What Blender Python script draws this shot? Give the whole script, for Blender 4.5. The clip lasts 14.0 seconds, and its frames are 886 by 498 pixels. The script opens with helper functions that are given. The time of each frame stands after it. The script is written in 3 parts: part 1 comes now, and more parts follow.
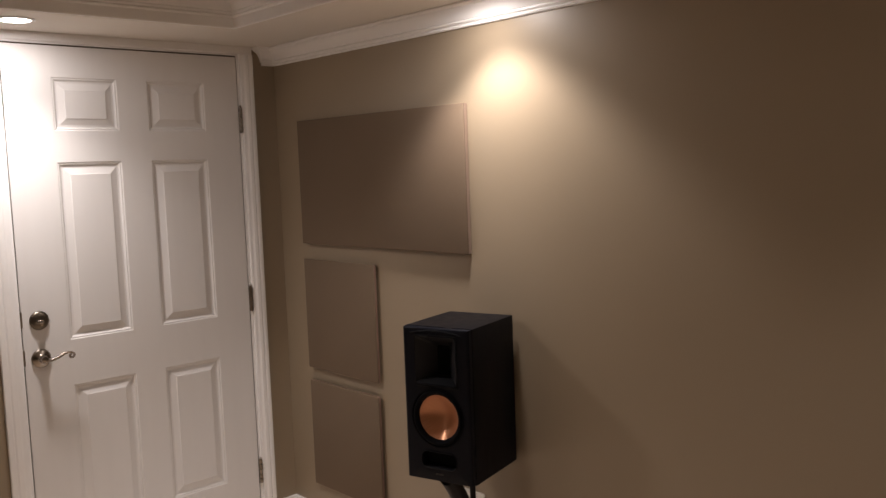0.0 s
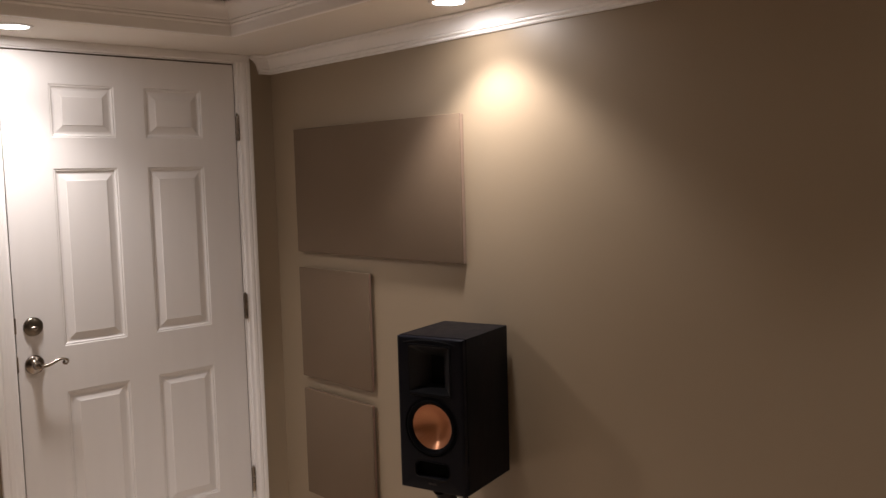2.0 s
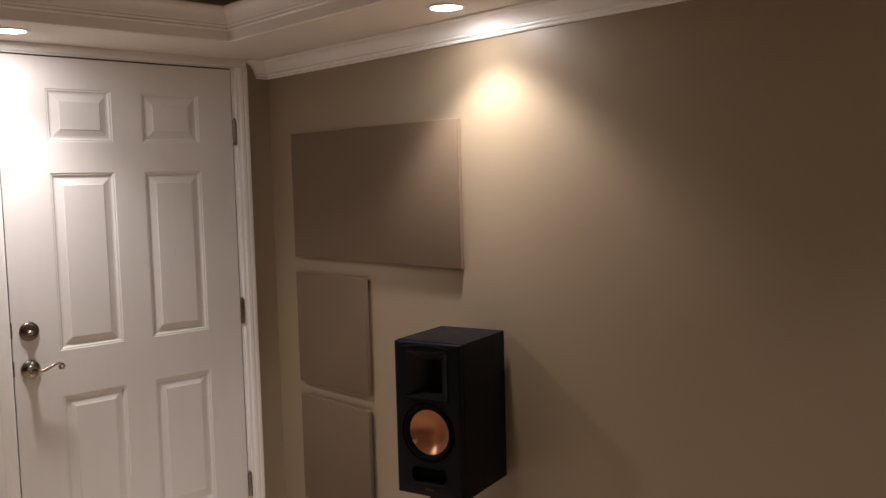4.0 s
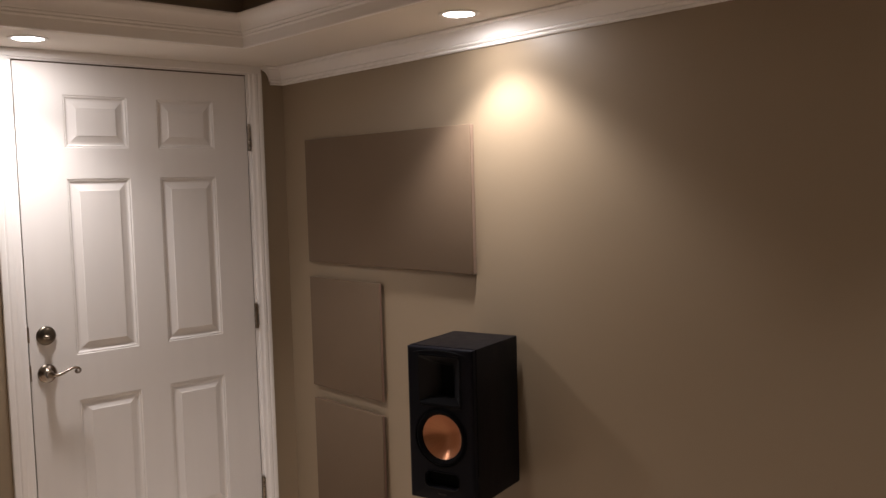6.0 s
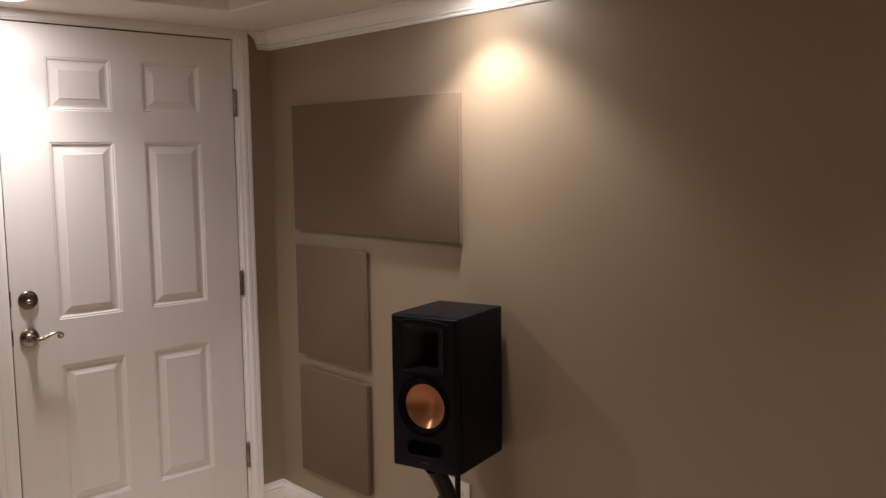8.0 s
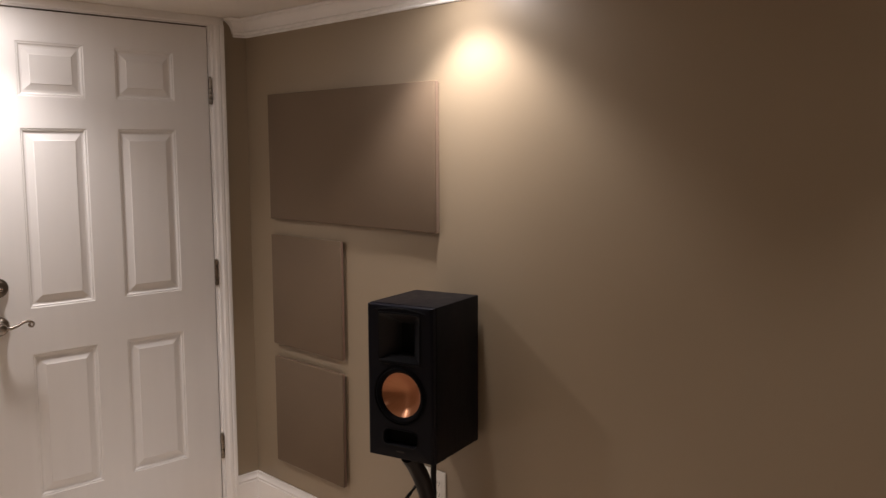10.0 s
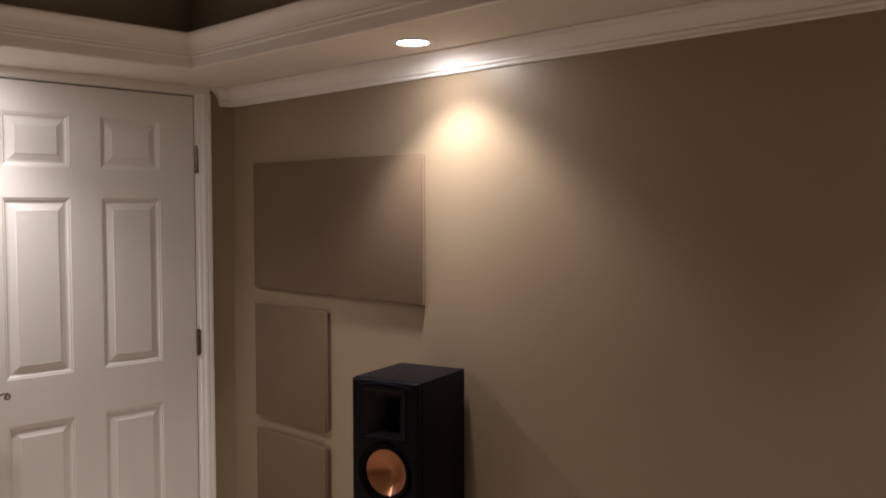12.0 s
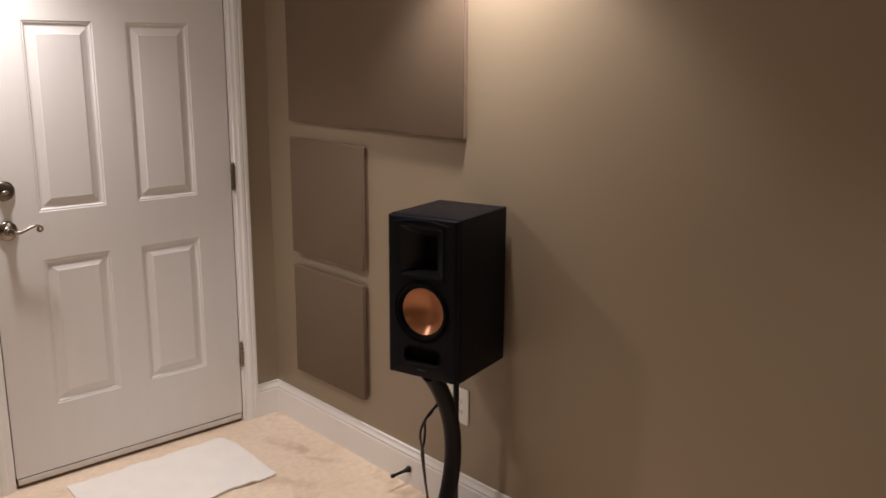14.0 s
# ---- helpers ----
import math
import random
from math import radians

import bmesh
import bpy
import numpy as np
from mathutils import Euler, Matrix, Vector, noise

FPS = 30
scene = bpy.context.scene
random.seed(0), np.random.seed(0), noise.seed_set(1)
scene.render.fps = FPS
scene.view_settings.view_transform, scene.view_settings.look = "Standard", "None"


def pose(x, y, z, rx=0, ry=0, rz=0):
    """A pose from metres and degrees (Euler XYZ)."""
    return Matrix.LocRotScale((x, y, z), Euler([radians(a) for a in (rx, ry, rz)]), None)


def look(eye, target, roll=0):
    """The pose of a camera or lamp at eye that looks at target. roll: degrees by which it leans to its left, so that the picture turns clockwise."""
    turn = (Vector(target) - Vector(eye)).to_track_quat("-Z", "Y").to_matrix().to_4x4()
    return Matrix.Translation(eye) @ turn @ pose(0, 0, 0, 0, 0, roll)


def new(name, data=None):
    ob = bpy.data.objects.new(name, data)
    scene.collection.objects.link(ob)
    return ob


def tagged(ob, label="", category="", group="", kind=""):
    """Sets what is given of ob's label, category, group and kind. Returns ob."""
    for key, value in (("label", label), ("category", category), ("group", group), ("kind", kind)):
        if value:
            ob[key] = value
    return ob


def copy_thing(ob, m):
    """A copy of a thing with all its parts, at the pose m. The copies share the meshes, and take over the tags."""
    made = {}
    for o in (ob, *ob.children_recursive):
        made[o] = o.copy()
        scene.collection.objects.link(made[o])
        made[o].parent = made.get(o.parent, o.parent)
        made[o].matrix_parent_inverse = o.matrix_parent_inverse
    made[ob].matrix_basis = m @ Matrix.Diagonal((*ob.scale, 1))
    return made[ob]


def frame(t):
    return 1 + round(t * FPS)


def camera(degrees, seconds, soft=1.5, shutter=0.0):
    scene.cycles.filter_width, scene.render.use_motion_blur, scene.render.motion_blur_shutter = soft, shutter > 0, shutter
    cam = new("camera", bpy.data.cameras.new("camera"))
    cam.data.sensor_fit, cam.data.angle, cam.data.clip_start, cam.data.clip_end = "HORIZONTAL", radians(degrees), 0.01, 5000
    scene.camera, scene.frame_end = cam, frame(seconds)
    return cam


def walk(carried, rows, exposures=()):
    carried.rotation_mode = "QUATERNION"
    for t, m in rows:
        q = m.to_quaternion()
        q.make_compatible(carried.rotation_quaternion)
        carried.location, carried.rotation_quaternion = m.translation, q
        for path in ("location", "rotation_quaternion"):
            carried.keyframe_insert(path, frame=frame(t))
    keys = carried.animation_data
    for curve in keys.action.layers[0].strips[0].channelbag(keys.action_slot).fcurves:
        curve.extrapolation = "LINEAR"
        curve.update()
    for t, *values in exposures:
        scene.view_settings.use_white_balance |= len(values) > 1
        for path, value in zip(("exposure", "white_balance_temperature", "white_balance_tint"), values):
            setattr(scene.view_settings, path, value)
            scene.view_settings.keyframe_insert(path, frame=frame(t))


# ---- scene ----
cam = camera(53.7, 14.0, soft=1.5, shutter=0.4)
PATH = [
    (0, (-2.059, -3.291, 1.559), (-0.716, -1.82, 1.372), -2.1),
    (0.5, (-2.061, -3.295, 1.559), (-0.713, -1.829, 1.376), -2.2),
    (1, (-2.062, -3.295, 1.561), (-0.713, -1.83, 1.379), -2.0),
    (1.5, (-2.063, -3.293, 1.565), (-0.713, -1.828, 1.389), -1.9),
    (2, (-2.058, -3.298, 1.563), (-0.708, -1.832, 1.395), -1.6),
    (2.5, (-2.062, -3.298, 1.564), (-0.71, -1.833, 1.403), -1.6),
    (3, (-2.065, -3.296, 1.56), (-0.708, -1.835, 1.403), -1.5),
    (3.5, (-2.067, -3.295, 1.562), (-0.708, -1.837, 1.401), -1.5),
    (4, (-2.06, -3.296, 1.565), (-0.703, -1.835, 1.407), -1.5),
    (4.2, (-2.069, -3.305, 1.569), (-0.729, -1.827, 1.431), -1.6),
    (6.3, (-2.064, -3.304, 1.567), (-0.73, -1.822, 1.416), -1.5),
    (6.5, (-2.064, -3.304, 1.566), (-0.726, -1.826, 1.406), -1.5),
    (7, (-2.054, -3.304, 1.557), (-0.709, -1.837, 1.362), -1.0),
    (7.2, (-2.038, -3.304, 1.566), (-0.695, -1.839, 1.348), -0.7),
    (9.3, (-2.044, -3.3, 1.55), (-0.687, -1.845, 1.349), -0.5),
    (9.5, (-2.044, -3.299, 1.549), (-0.676, -1.855, 1.337), -0.5),
    (10, (-2.037, -3.298, 1.54), (-0.654, -1.871, 1.315), -0.3),
    (10.5, (-2.022, -3.302, 1.547), (-0.637, -1.88, 1.303), -0.3),
    (11, (-2.027, -3.294, 1.54), (-0.639, -1.877, 1.288), -0.3),
    (11.5, (-2.021, -3.293, 1.545), (-0.633, -1.874, 1.297), -0.2),
    (11.7, (-2.0, -3.286, 1.579), (-0.612, -1.861, 1.374), 0.2),
    (11.8, (-1.989, -3.282, 1.589), (-0.595, -1.857, 1.422), 0.1),
    (12, (-2.028, -3.277, 1.588), (-0.61, -1.869, 1.493), -0.1),
    (12.5, (-2.035, -3.276, 1.601), (-0.602, -1.882, 1.557), -0.5),
    (13, (-2.02, -3.282, 1.601), (-0.607, -1.869, 1.517), 0.0),
    (13.2, (-1.989, -3.275, 1.588), (-0.611, -1.835, 1.422), 0.3),
    (13.3, (-1.989, -3.276, 1.584), (-0.623, -1.829, 1.379), 0.4),
    (13.5, (-1.997, -3.267, 1.573), (-0.64, -1.825, 1.295), 0.9),
    (13.7, (-1.943, -3.235, 1.578), (-0.607, -1.795, 1.201), 1.2),
    (13.8, (-1.939, -3.212, 1.565), (-0.607, -1.778, 1.156), 1.3),
    (14, (-1.907, -3.17, 1.535), (-0.595, -1.727, 1.091), 0.3),
]
walk(cam, [(t, look(eye, target, roll)) for t, eye, target, roll in PATH], exposures=[(0.0, 0.05), (6.5, 0.02), (10.5, 0.08), (11.5, 0.05), (12.1, -0.06), (13.0, -0.07), (13.5, 0.07), (14.0, 0.25)])

# ---- light ----
FL = -0.025                 # finished floor
SOF = 2.087                 # underside of the soffit
TRAY = 2.368                # ceiling inside the tray
RX0, RY0 = -4.6, -6.2       # far corner of the room; the near corner is the origin
EDGE = 0.392                # width of the soffit
WARM = (1.0, 0.914, 0.886)
# place of each downlight, how far its lamp leans, the power, width and softness of its beam
# the fourth lies out of view, added at an assumed spacing for fill
CANS = [(-1.106, -0.224, -10, -1.5, 51, 124, 0.92), (-0.199, -1.334, -4, -2, 41.5, 112, 0.54),
        (-0.199, -3.36, 0, 0, 41.5, 112, 0.54), (-3.3, -0.216, -10, 0, 51, 124, 0.92)]
GLOW_POWER = 2.55           # the even light off its frosted lens

world = bpy.data.worlds.new("world")
world.use_nodes = True
world.node_tree.nodes["Background"].inputs["Color"].default_value = (0.02, 0.018, 0.015, 1)
world.node_tree.nodes["Background"].inputs["Strength"].default_value = 0.05
scene.world = world

for cx, cy, lean_x, lean_y, power, wide, blend in CANS:
    ld = bpy.data.lights.new("downlight_beam", "SPOT")
    ld.energy, ld.color = power, WARM
    ld.spot_size, ld.spot_blend, ld.shadow_soft_size = radians(wide), blend, 0.055
    beam = new("downlight_beam", ld)
    beam.matrix_world = pose(cx, cy, SOF - 0.016, lean_x, lean_y)
    gd = bpy.data.lights.new("downlight_glow", "AREA")
    gd.shape, gd.size, gd.energy, gd.color = "DISK", 0.094, GLOW_POWER, WARM
    glow_lamp = new("downlight_glow", gd)
    glow_lamp.matrix_world = pose(cx, cy, SOF - 0.010)


# ---- materials ----
def mat(name, base, rough=0.6, metal=0.0, spec=0.5, var=0.06, scale=3.0, fine=0.0, fine_scale=300.0,
        bump=0.0, bump_scale=400.0, stretch=(1, 1, 1), rough_var=0.08, tint=None):
    m = bpy.data.materials.new(name)
    m.use_nodes = True
    nt = m.node_tree
    n, l = nt.nodes, nt.links
    b = n["Principled BSDF"]
    b.inputs["Metallic"].default_value = metal
    b.inputs["Specular IOR Level"].default_value = spec
    tc = n.new("ShaderNodeTexCoord")
    mp = n.new("ShaderNodeMapping")
    mp.inputs["Scale"].default_value = stretch
    l.new(tc.outputs["Object"], mp.inputs["Vector"])
    big = n.new("ShaderNodeTexNoise")
    big.inputs["Scale"].default_value, big.inputs["Detail"].default_value = scale, 5.0
    l.new(mp.outputs["Vector"], big.inputs["Vector"])
    small = n.new("ShaderNodeTexNoise")
    small.inputs["Scale"].default_value, small.inputs["Detail"].default_value = fine_scale, 3.0
    l.new(mp.outputs["Vector"], small.inputs["Vector"])
    ramp = n.new("ShaderNodeMix")
    ramp.data_type = "RGBA"
    t = tint or tuple(c * (1 - 2 * var) for c in base)
    ramp.inputs["A"].default_value = (*t, 1)
    ramp.inputs["B"].default_value = (*[min(1, c * (1 + 2 * var)) if not tint else c for c in base], 1)
    l.new(big.outputs["Fac"], ramp.inputs["Factor"])
    out = ramp.outputs["Result"]
    if fine:
        hv = n.new("ShaderNodeHueSaturation")
        mr = n.new("ShaderNodeMapRange")
        mr.inputs["From Min"].default_value, mr.inputs["From Max"].default_value = 0.3, 0.7
        mr.inputs["To Min"].default_value, mr.inputs["To Max"].default_value = 1 - fine, 1 + fine
        l.new(small.outputs["Fac"], mr.inputs["Value"])
        l.new(mr.outputs["Result"], hv.inputs["Value"])
        l.new(out, hv.inputs["Color"])
        out = hv.outputs["Color"]
    l.new(out, b.inputs["Base Color"])
    rr = n.new("ShaderNodeMapRange")
    rr.inputs["To Min"].default_value, rr.inputs["To Max"].default_value = max(0.02, rough - rough_var), min(1, rough + rough_var)
    l.new(big.outputs["Fac"], rr.inputs["Value"])
    l.new(rr.outputs["Result"], b.inputs["Roughness"])
    if bump:
        bn = n.new("ShaderNodeTexNoise")
        bn.inputs["Scale"].default_value, bn.inputs["Detail"].default_value = bump_scale, 3.0
        l.new(mp.outputs["Vector"], bn.inputs["Vector"])
        bp = n.new("ShaderNodeBump")
        bp.inputs["Strength"].default_value, bp.inputs["Distance"].default_value = bump, 0.001
        l.new(bn.outputs["Fac"], bp.inputs["Height"])
        l.new(bp.outputs["Normal"], b.inputs["Normal"])
    return m


def glow(name, color, strength):
    m = bpy.data.materials.new(name)
    m.use_nodes = True
    b = m.node_tree.nodes["Principled BSDF"]
    b.inputs["Base Color"].default_value = (0.8, 0.8, 0.78, 1)
    b.inputs["Emission Color"].default_value = (*color, 1)
    b.inputs["Emission Strength"].default_value = strength
    return m


WALL = mat("taupe_wall_paint", (0.304, 0.238, 0.163), 0.40, var=0.02, scale=1.5, bump=0.12, bump_scale=260, spec=0.5)
# the taupe of WALL again, darkened to hold the shade inside the tray
TRAYWALL = mat("shaded_wall_paint", (0.20, 0.163, 0.125), 0.6, var=0.02, scale=1.5, bump=0.25, bump_scale=260, spec=0.3)
CEIL = mat("ceiling_paint", (0.74, 0.69, 0.63), 0.75, var=0.015, scale=2, bump=0.2, bump_scale=300, spec=0.3)
TRIM = mat("white_gloss_trim_paint", (0.89, 0.865, 0.845), 0.38, var=0.015, scale=3, bump=0.08, bump_scale=120, spec=0.5)
DOORW = mat("white_door_paint", (0.78, 0.755, 0.735), 0.42, var=0.015, scale=4, bump=0.12, bump_scale=90, stretch=(6, 6, 0.6), spec=0.5)
FABRIC = mat("taupe_acoustic_fabric", (0.166, 0.1205, 0.083), 0.95, var=0.03, scale=5, fine=0.10, fine_scale=900, bump=0.5, bump_scale=1200, spec=0.1)
FRAMEW = mat("pine_frame_wood", (0.25, 0.175, 0.130), 0.6, var=0.1, scale=12, stretch=(1, 1, 6))
# edge colour of the two square panels, darker than FRAMEW
DARKEDGE = mat("dark_brown_edge", (0.22, 0.130, 0.095), 0.7, var=0.1, scale=12, stretch=(1, 1, 6), spec=0.2)
FLOOR = mat("beige_stone_floor", (0.90, 0.765, 0.615), 0.38, scale=2.8, fine=0.07, fine_scale=38, bump=0.1, bump_scale=150, tint=(0.74, 0.57, 0.42))
_n, _l = FLOOR.node_tree.nodes, FLOOR.node_tree.links
_b = _n["Principled BSDF"]
_s = _n.new("ShaderNodeTexNoise")
_s.inputs["Scale"].default_value, _s.inputs["Detail"].default_value, _s.inputs["Distortion"].default_value = 7.0, 8.0, 0.4
_l.new(_n["Texture Coordinate"].outputs["Object"], _s.inputs["Vector"])
_r = _n.new("ShaderNodeMapRange")
_r.inputs["From Min"].default_value, _r.inputs["From Max"].default_value = 0.53, 0.72
_r.inputs["To Min"].default_value, _r.inputs["To Max"].default_value = 0.0, 0.55
_l.new(_s.outputs["Fac"], _r.inputs["Value"])
_m = _n.new("ShaderNodeMix")
_m.data_type = "RGBA"
_m.inputs["B"].default_value = (0.42, 0.27, 0.15, 1)
_l.new(_b.inputs["Base Color"].links[0].from_socket, _m.inputs["A"])
_l.new(_r.outputs["Result"], _m.inputs["Factor"])
_l.new(_m.outputs["Result"], _b.inputs["Base Color"])
BLACK = mat("black_ash_vinyl", (0.0072, 0.0068, 0.0086), 0.45, var=0.2, scale=30, stretch=(1, 1, 0.15), fine=0.25, fine_scale=200, bump=0.15, bump_scale=250, spec=0.08)
BAFFLE = mat("satin_black_baffle", (0.0050, 0.0054, 0.0100), 0.46, var=0.05, spec=0.13)
HORNM = mat("moulded_black_horn", (0.0155, 0.0152, 0.0175), 0.42, var=0.05, spec=0.25)
RUBBER = mat("black_rubber", (0.0058, 0.0060, 0.0085), 0.52, var=0.05, spec=0.15)
SURROUND = mat("matt_rubber_surround", (0.0040, 0.0041, 0.0058), 0.75, var=0.05, spec=0.08)
# dark brown for the shade in the gaps round the door
GAP = mat("dark_gap_shade", (0.075, 0.046, 0.032), 0.9, var=0.1, spec=0.1)
# near-black that paints the shade of openings not modelled in depth
HOLE = mat("painted_cavity_shade", (0.004, 0.004, 0.004), 0.9, var=0.02, spec=0.1)
STEELBLK = mat("black_powder_coat", (0.0090, 0.0070, 0.0073), 0.52, var=0.08, scale=20, bump=0.12, bump_scale=700, spec=0.22)
NICKEL = mat("satin_nickel", (0.30, 0.26, 0.22), 0.26, metal=1.0, var=0.06, scale=20)
DARKNICKEL = mat("tarnished_nickel", (0.17, 0.145, 0.115), 0.32, metal=1.0, var=0.08, scale=20)
BRONZE = mat("aged_hinge_metal", (0.30, 0.255, 0.21), 0.34, metal=1.0, var=0.2, scale=40)
THRESH = mat("dark_threshold_wood", (0.17, 0.098, 0.062), 0.5, var=0.15, scale=15, stretch=(1, 6, 6))
SWEEP = mat("worn_sweep_vinyl", (0.68, 0.63, 0.58), 0.45, var=0.12, scale=9)
TOWEL = mat("white_terry_cloth", (0.87, 0.83, 0.785), 0.95, var=0.03, scale=9, fine=0.05, fine_scale=500, bump=0.8, bump_scale=500, spec=0.1)
PLATE = mat("white_plastic_plate", (0.80, 0.77, 0.72), 0.35, var=0.01)
CABLE = mat("black_cable_jacket", (0.012, 0.012, 0.012), 0.45, var=0.05)
CANRIM = mat("white_trim_ring", (0.75, 0.73, 0.70), 0.4, var=0.01)
LENS = glow("downlight_lens", (1.0, 0.94, 0.96), 16.0)
LOGO = mat("dull_badge", (0.022, 0.018, 0.017), 0.5, metal=0.2, var=0.05)

COPPER = bpy.data.materials.new("spun_copper_cone")
COPPER.use_nodes = True
_n, _l = COPPER.node_tree.nodes, COPPER.node_tree.links
_b = _n["Principled BSDF"]
_b.inputs["Base Color"].default_value = (0.54, 0.25, 0.135, 1)
_b.inputs["Metallic"].default_value, _b.inputs["Roughness"].default_value = 0.62, 0.36
_b.inputs["Anisotropic"].default_value = 0.85
_b.inputs["Anisotropic Rotation"].default_value = 0.25
_t = _n.new("ShaderNodeTangent")
_t.direction_type, _t.axis = "RADIAL", "Y"
_l.new(_t.outputs["Tangent"], _b.inputs["Tangent"])
_c = _n.new("ShaderNodeTexCoord")
_x = _n.new("ShaderNodeSeparateXYZ")
_l.new(_c.outputs["Object"], _x.inputs["Vector"])
_a = _n.new("ShaderNodeMath")
_a.operation = "ARCTAN2"
_l.new(_x.outputs["X"], _a.inputs[0])
_l.new(_x.outputs["Z"], _a.inputs[1])
_w = _n.new("ShaderNodeTexNoise")
_w.noise_dimensions = "1D"
_w.inputs["Scale"].default_value, _w.inputs["Detail"].default_value = 12.0, 7.0
_l.new(_a.outputs["Value"], _w.inputs["W"])
_r = _n.new("ShaderNodeMapRange")
_r.inputs["From Min"].default_value, _r.inputs["From Max"].default_value = 0.3, 0.7
_r.inputs["To Min"].default_value, _r.inputs["To Max"].default_value = 0.29, 0.52
_l.new(_w.outputs["Fac"], _r.inputs["Value"])
_l.new(_r.outputs["Result"], _b.inputs["Roughness"])
# radial highlight streaks painted into the copper colour, varied by angle
_v = _n.new("ShaderNodeMix")
_v.data_type = "RGBA"
_v.inputs["A"].default_value, _v.inputs["B"].default_value = (0.44, 0.195, 0.10, 1), (0.66, 0.32, 0.175, 1)
_l.new(_w.outputs["Fac"], _v.inputs["Factor"])
_l.new(_v.outputs["Result"], _b.inputs["Base Color"])


# ---- mesh helpers ----
def finish(bm, name, material, parent=None, smooth=None):
    bmesh.ops.recalc_face_normals(bm, faces=bm.faces)
    me = bpy.data.meshes.new(name)
    bm.to_mesh(me)
    bm.free()
    me.materials.append(material)
    if smooth:
        for p in me.polygons:
            p.use_smooth = True
        me.set_sharp_from_angle(angle=radians(smooth))
    ob = new(name, me)
    if parent:
        ob.parent = parent
    return ob


def part(name, bm, material, parent, label="", smooth=None):
    ob = finish(bm, name, material, parent, smooth)
    return tagged(ob, label) if label else ob


def thing(name, m, label, category, group="", kind=""):
    ob = new(name)
    ob.empty_display_size = 0.1
    ob.matrix_world = m
    return tagged(ob, label, category, group, kind)


def box(lo, hi, bevel=0.0, segs=2, bm=None):
    own = bm or bmesh.new()
    v = [own.verts.new((x, y, z)) for x in (lo[0], hi[0]) for y in (lo[1], hi[1]) for z in (lo[2], hi[2])]
    fs = [own.faces.new([v[i] for i in q]) for q in ((0, 1, 3, 2), (4, 6, 7, 5), (0, 4, 5, 1), (2, 3, 7, 6), (0, 2, 6, 4), (1, 5, 7, 3))]
    if bevel:
        es = list({e for f in fs for e in f.edges})
        bmesh.ops.bevel(own, geom=es, offset=bevel, segments=segs, profile=0.5, affect="EDGES")
    return own


def loft(rings, closed=True, cap=(False, False)):
    """Faces between rings of equally many points."""
    bm = bmesh.new()
    vs = [[bm.verts.new(p) for p in r] for r in rings]
    k = len(rings[0])
    for a, b in zip(vs, vs[1:]):
        for i in range(k if closed else k - 1):
            j = (i + 1) % k
            bm.faces.new((a[i], a[j], b[j], b[i]))
    if cap[0]:
        bm.faces.new(vs[0])
    if cap[1]:
        bm.faces.new(vs[-1])
    return bm


def sweep_plan(profile, pts, closed=False):
    """A moulding along a line on the floor plan, mitred; profile points are (distance to the right of the line, height)."""
    n = len(pts)
    dirs = []
    for i in range(n if closed else n - 1):
        d = Vector(pts[(i + 1) % n]) - Vector(pts[i])
        dirs.append(d.normalized())
    rings = []
    for i, p in enumerate(pts):
        d1 = dirs[(i - 1) % len(dirs)] if (closed or i > 0) else dirs[0]
        d2 = dirs[i % len(dirs)] if (closed or i < n - 1) else dirs[-1]
        n1, n2 = Vector((d1.y, -d1.x)), Vector((d2.y, -d2.x))
        mv = (n1 + n2) / (1 + n1.dot(n2))
        rings.append([(p[0] + mv.x * o, p[1] + mv.y * o, z) for o, z in profile])
    if closed:
        rings.append(rings[0])
    bm = loft(rings, closed=True, cap=(not closed, not closed))
    if closed:
        bmesh.ops.remove_doubles(bm, verts=bm.verts, dist=1e-6)
    return bm


def tube(pts, radius, sides=12, squash=1.0):
    """A round bar along points; radius may be a list."""
    pts = [Vector(p) for p in pts]
    rings = []
    side = None
    for i, p in enumerate(pts):
        d = (pts[min(i + 1, len(pts) - 1)] - pts[max(i - 1, 0)]).normalized()
        if side is None:
            side = d.cross(Vector((0, 0, 1)) if abs(d.z) < 0.9 else Vector((0, 1, 0))).normalized()
        side = (side - d * side.dot(d)).normalized()
        up = d.cross(side)
        r = radius[i] if isinstance(radius, (list, tuple)) else radius
        rings.append([p + side * math.cos(a) * r + up * math.sin(a) * r * squash for a in [2 * math.pi * k / sides for k in range(sides)]])
    return loft(rings, cap=(True, True))


def lathe(profile, centre, axis="y", sides=40, cap=(False, False)):
    """Rings round an axis through centre; profile points are (radius, distance along the axis)."""
    rings = []
    for r, d in profile:
        ring = []
        for k in range(sides):
            a = 2 * math.pi * k / sides
            c, s = math.cos(a) * r, math.sin(a) * r
            ring.append({"y": (centre[0] + c, centre[1] + d, centre[2] + s), "z": (centre[0] + c, centre[1] + s, centre[2] + d),
                         "x": (centre[0] + d, centre[1] + c, centre[2] + s)}[axis])
        rings.append(ring)
    return loft(rings, cap=cap)


def smooth_line(pts, steps=10):
    """Catmull-Rom points through pts."""
    pts = [Vector(p) for p in pts]
    ext = [2 * pts[0] - pts[1], *pts, 2 * pts[-1] - pts[-2]]
    out = []
    for a, b, c, d in zip(ext, ext[1:], ext[2:], ext[3:]):
        for k in range(steps):
            t = k / steps
            out.append(0.5 * (2 * b + (c - a) * t + (2 * a - 5 * b + 4 * c - d) * t * t + (3 * b - a - 3 * c + d) * t ** 3))
    return out + [pts[-1]]


# ---- the room ----
TH = 0.12
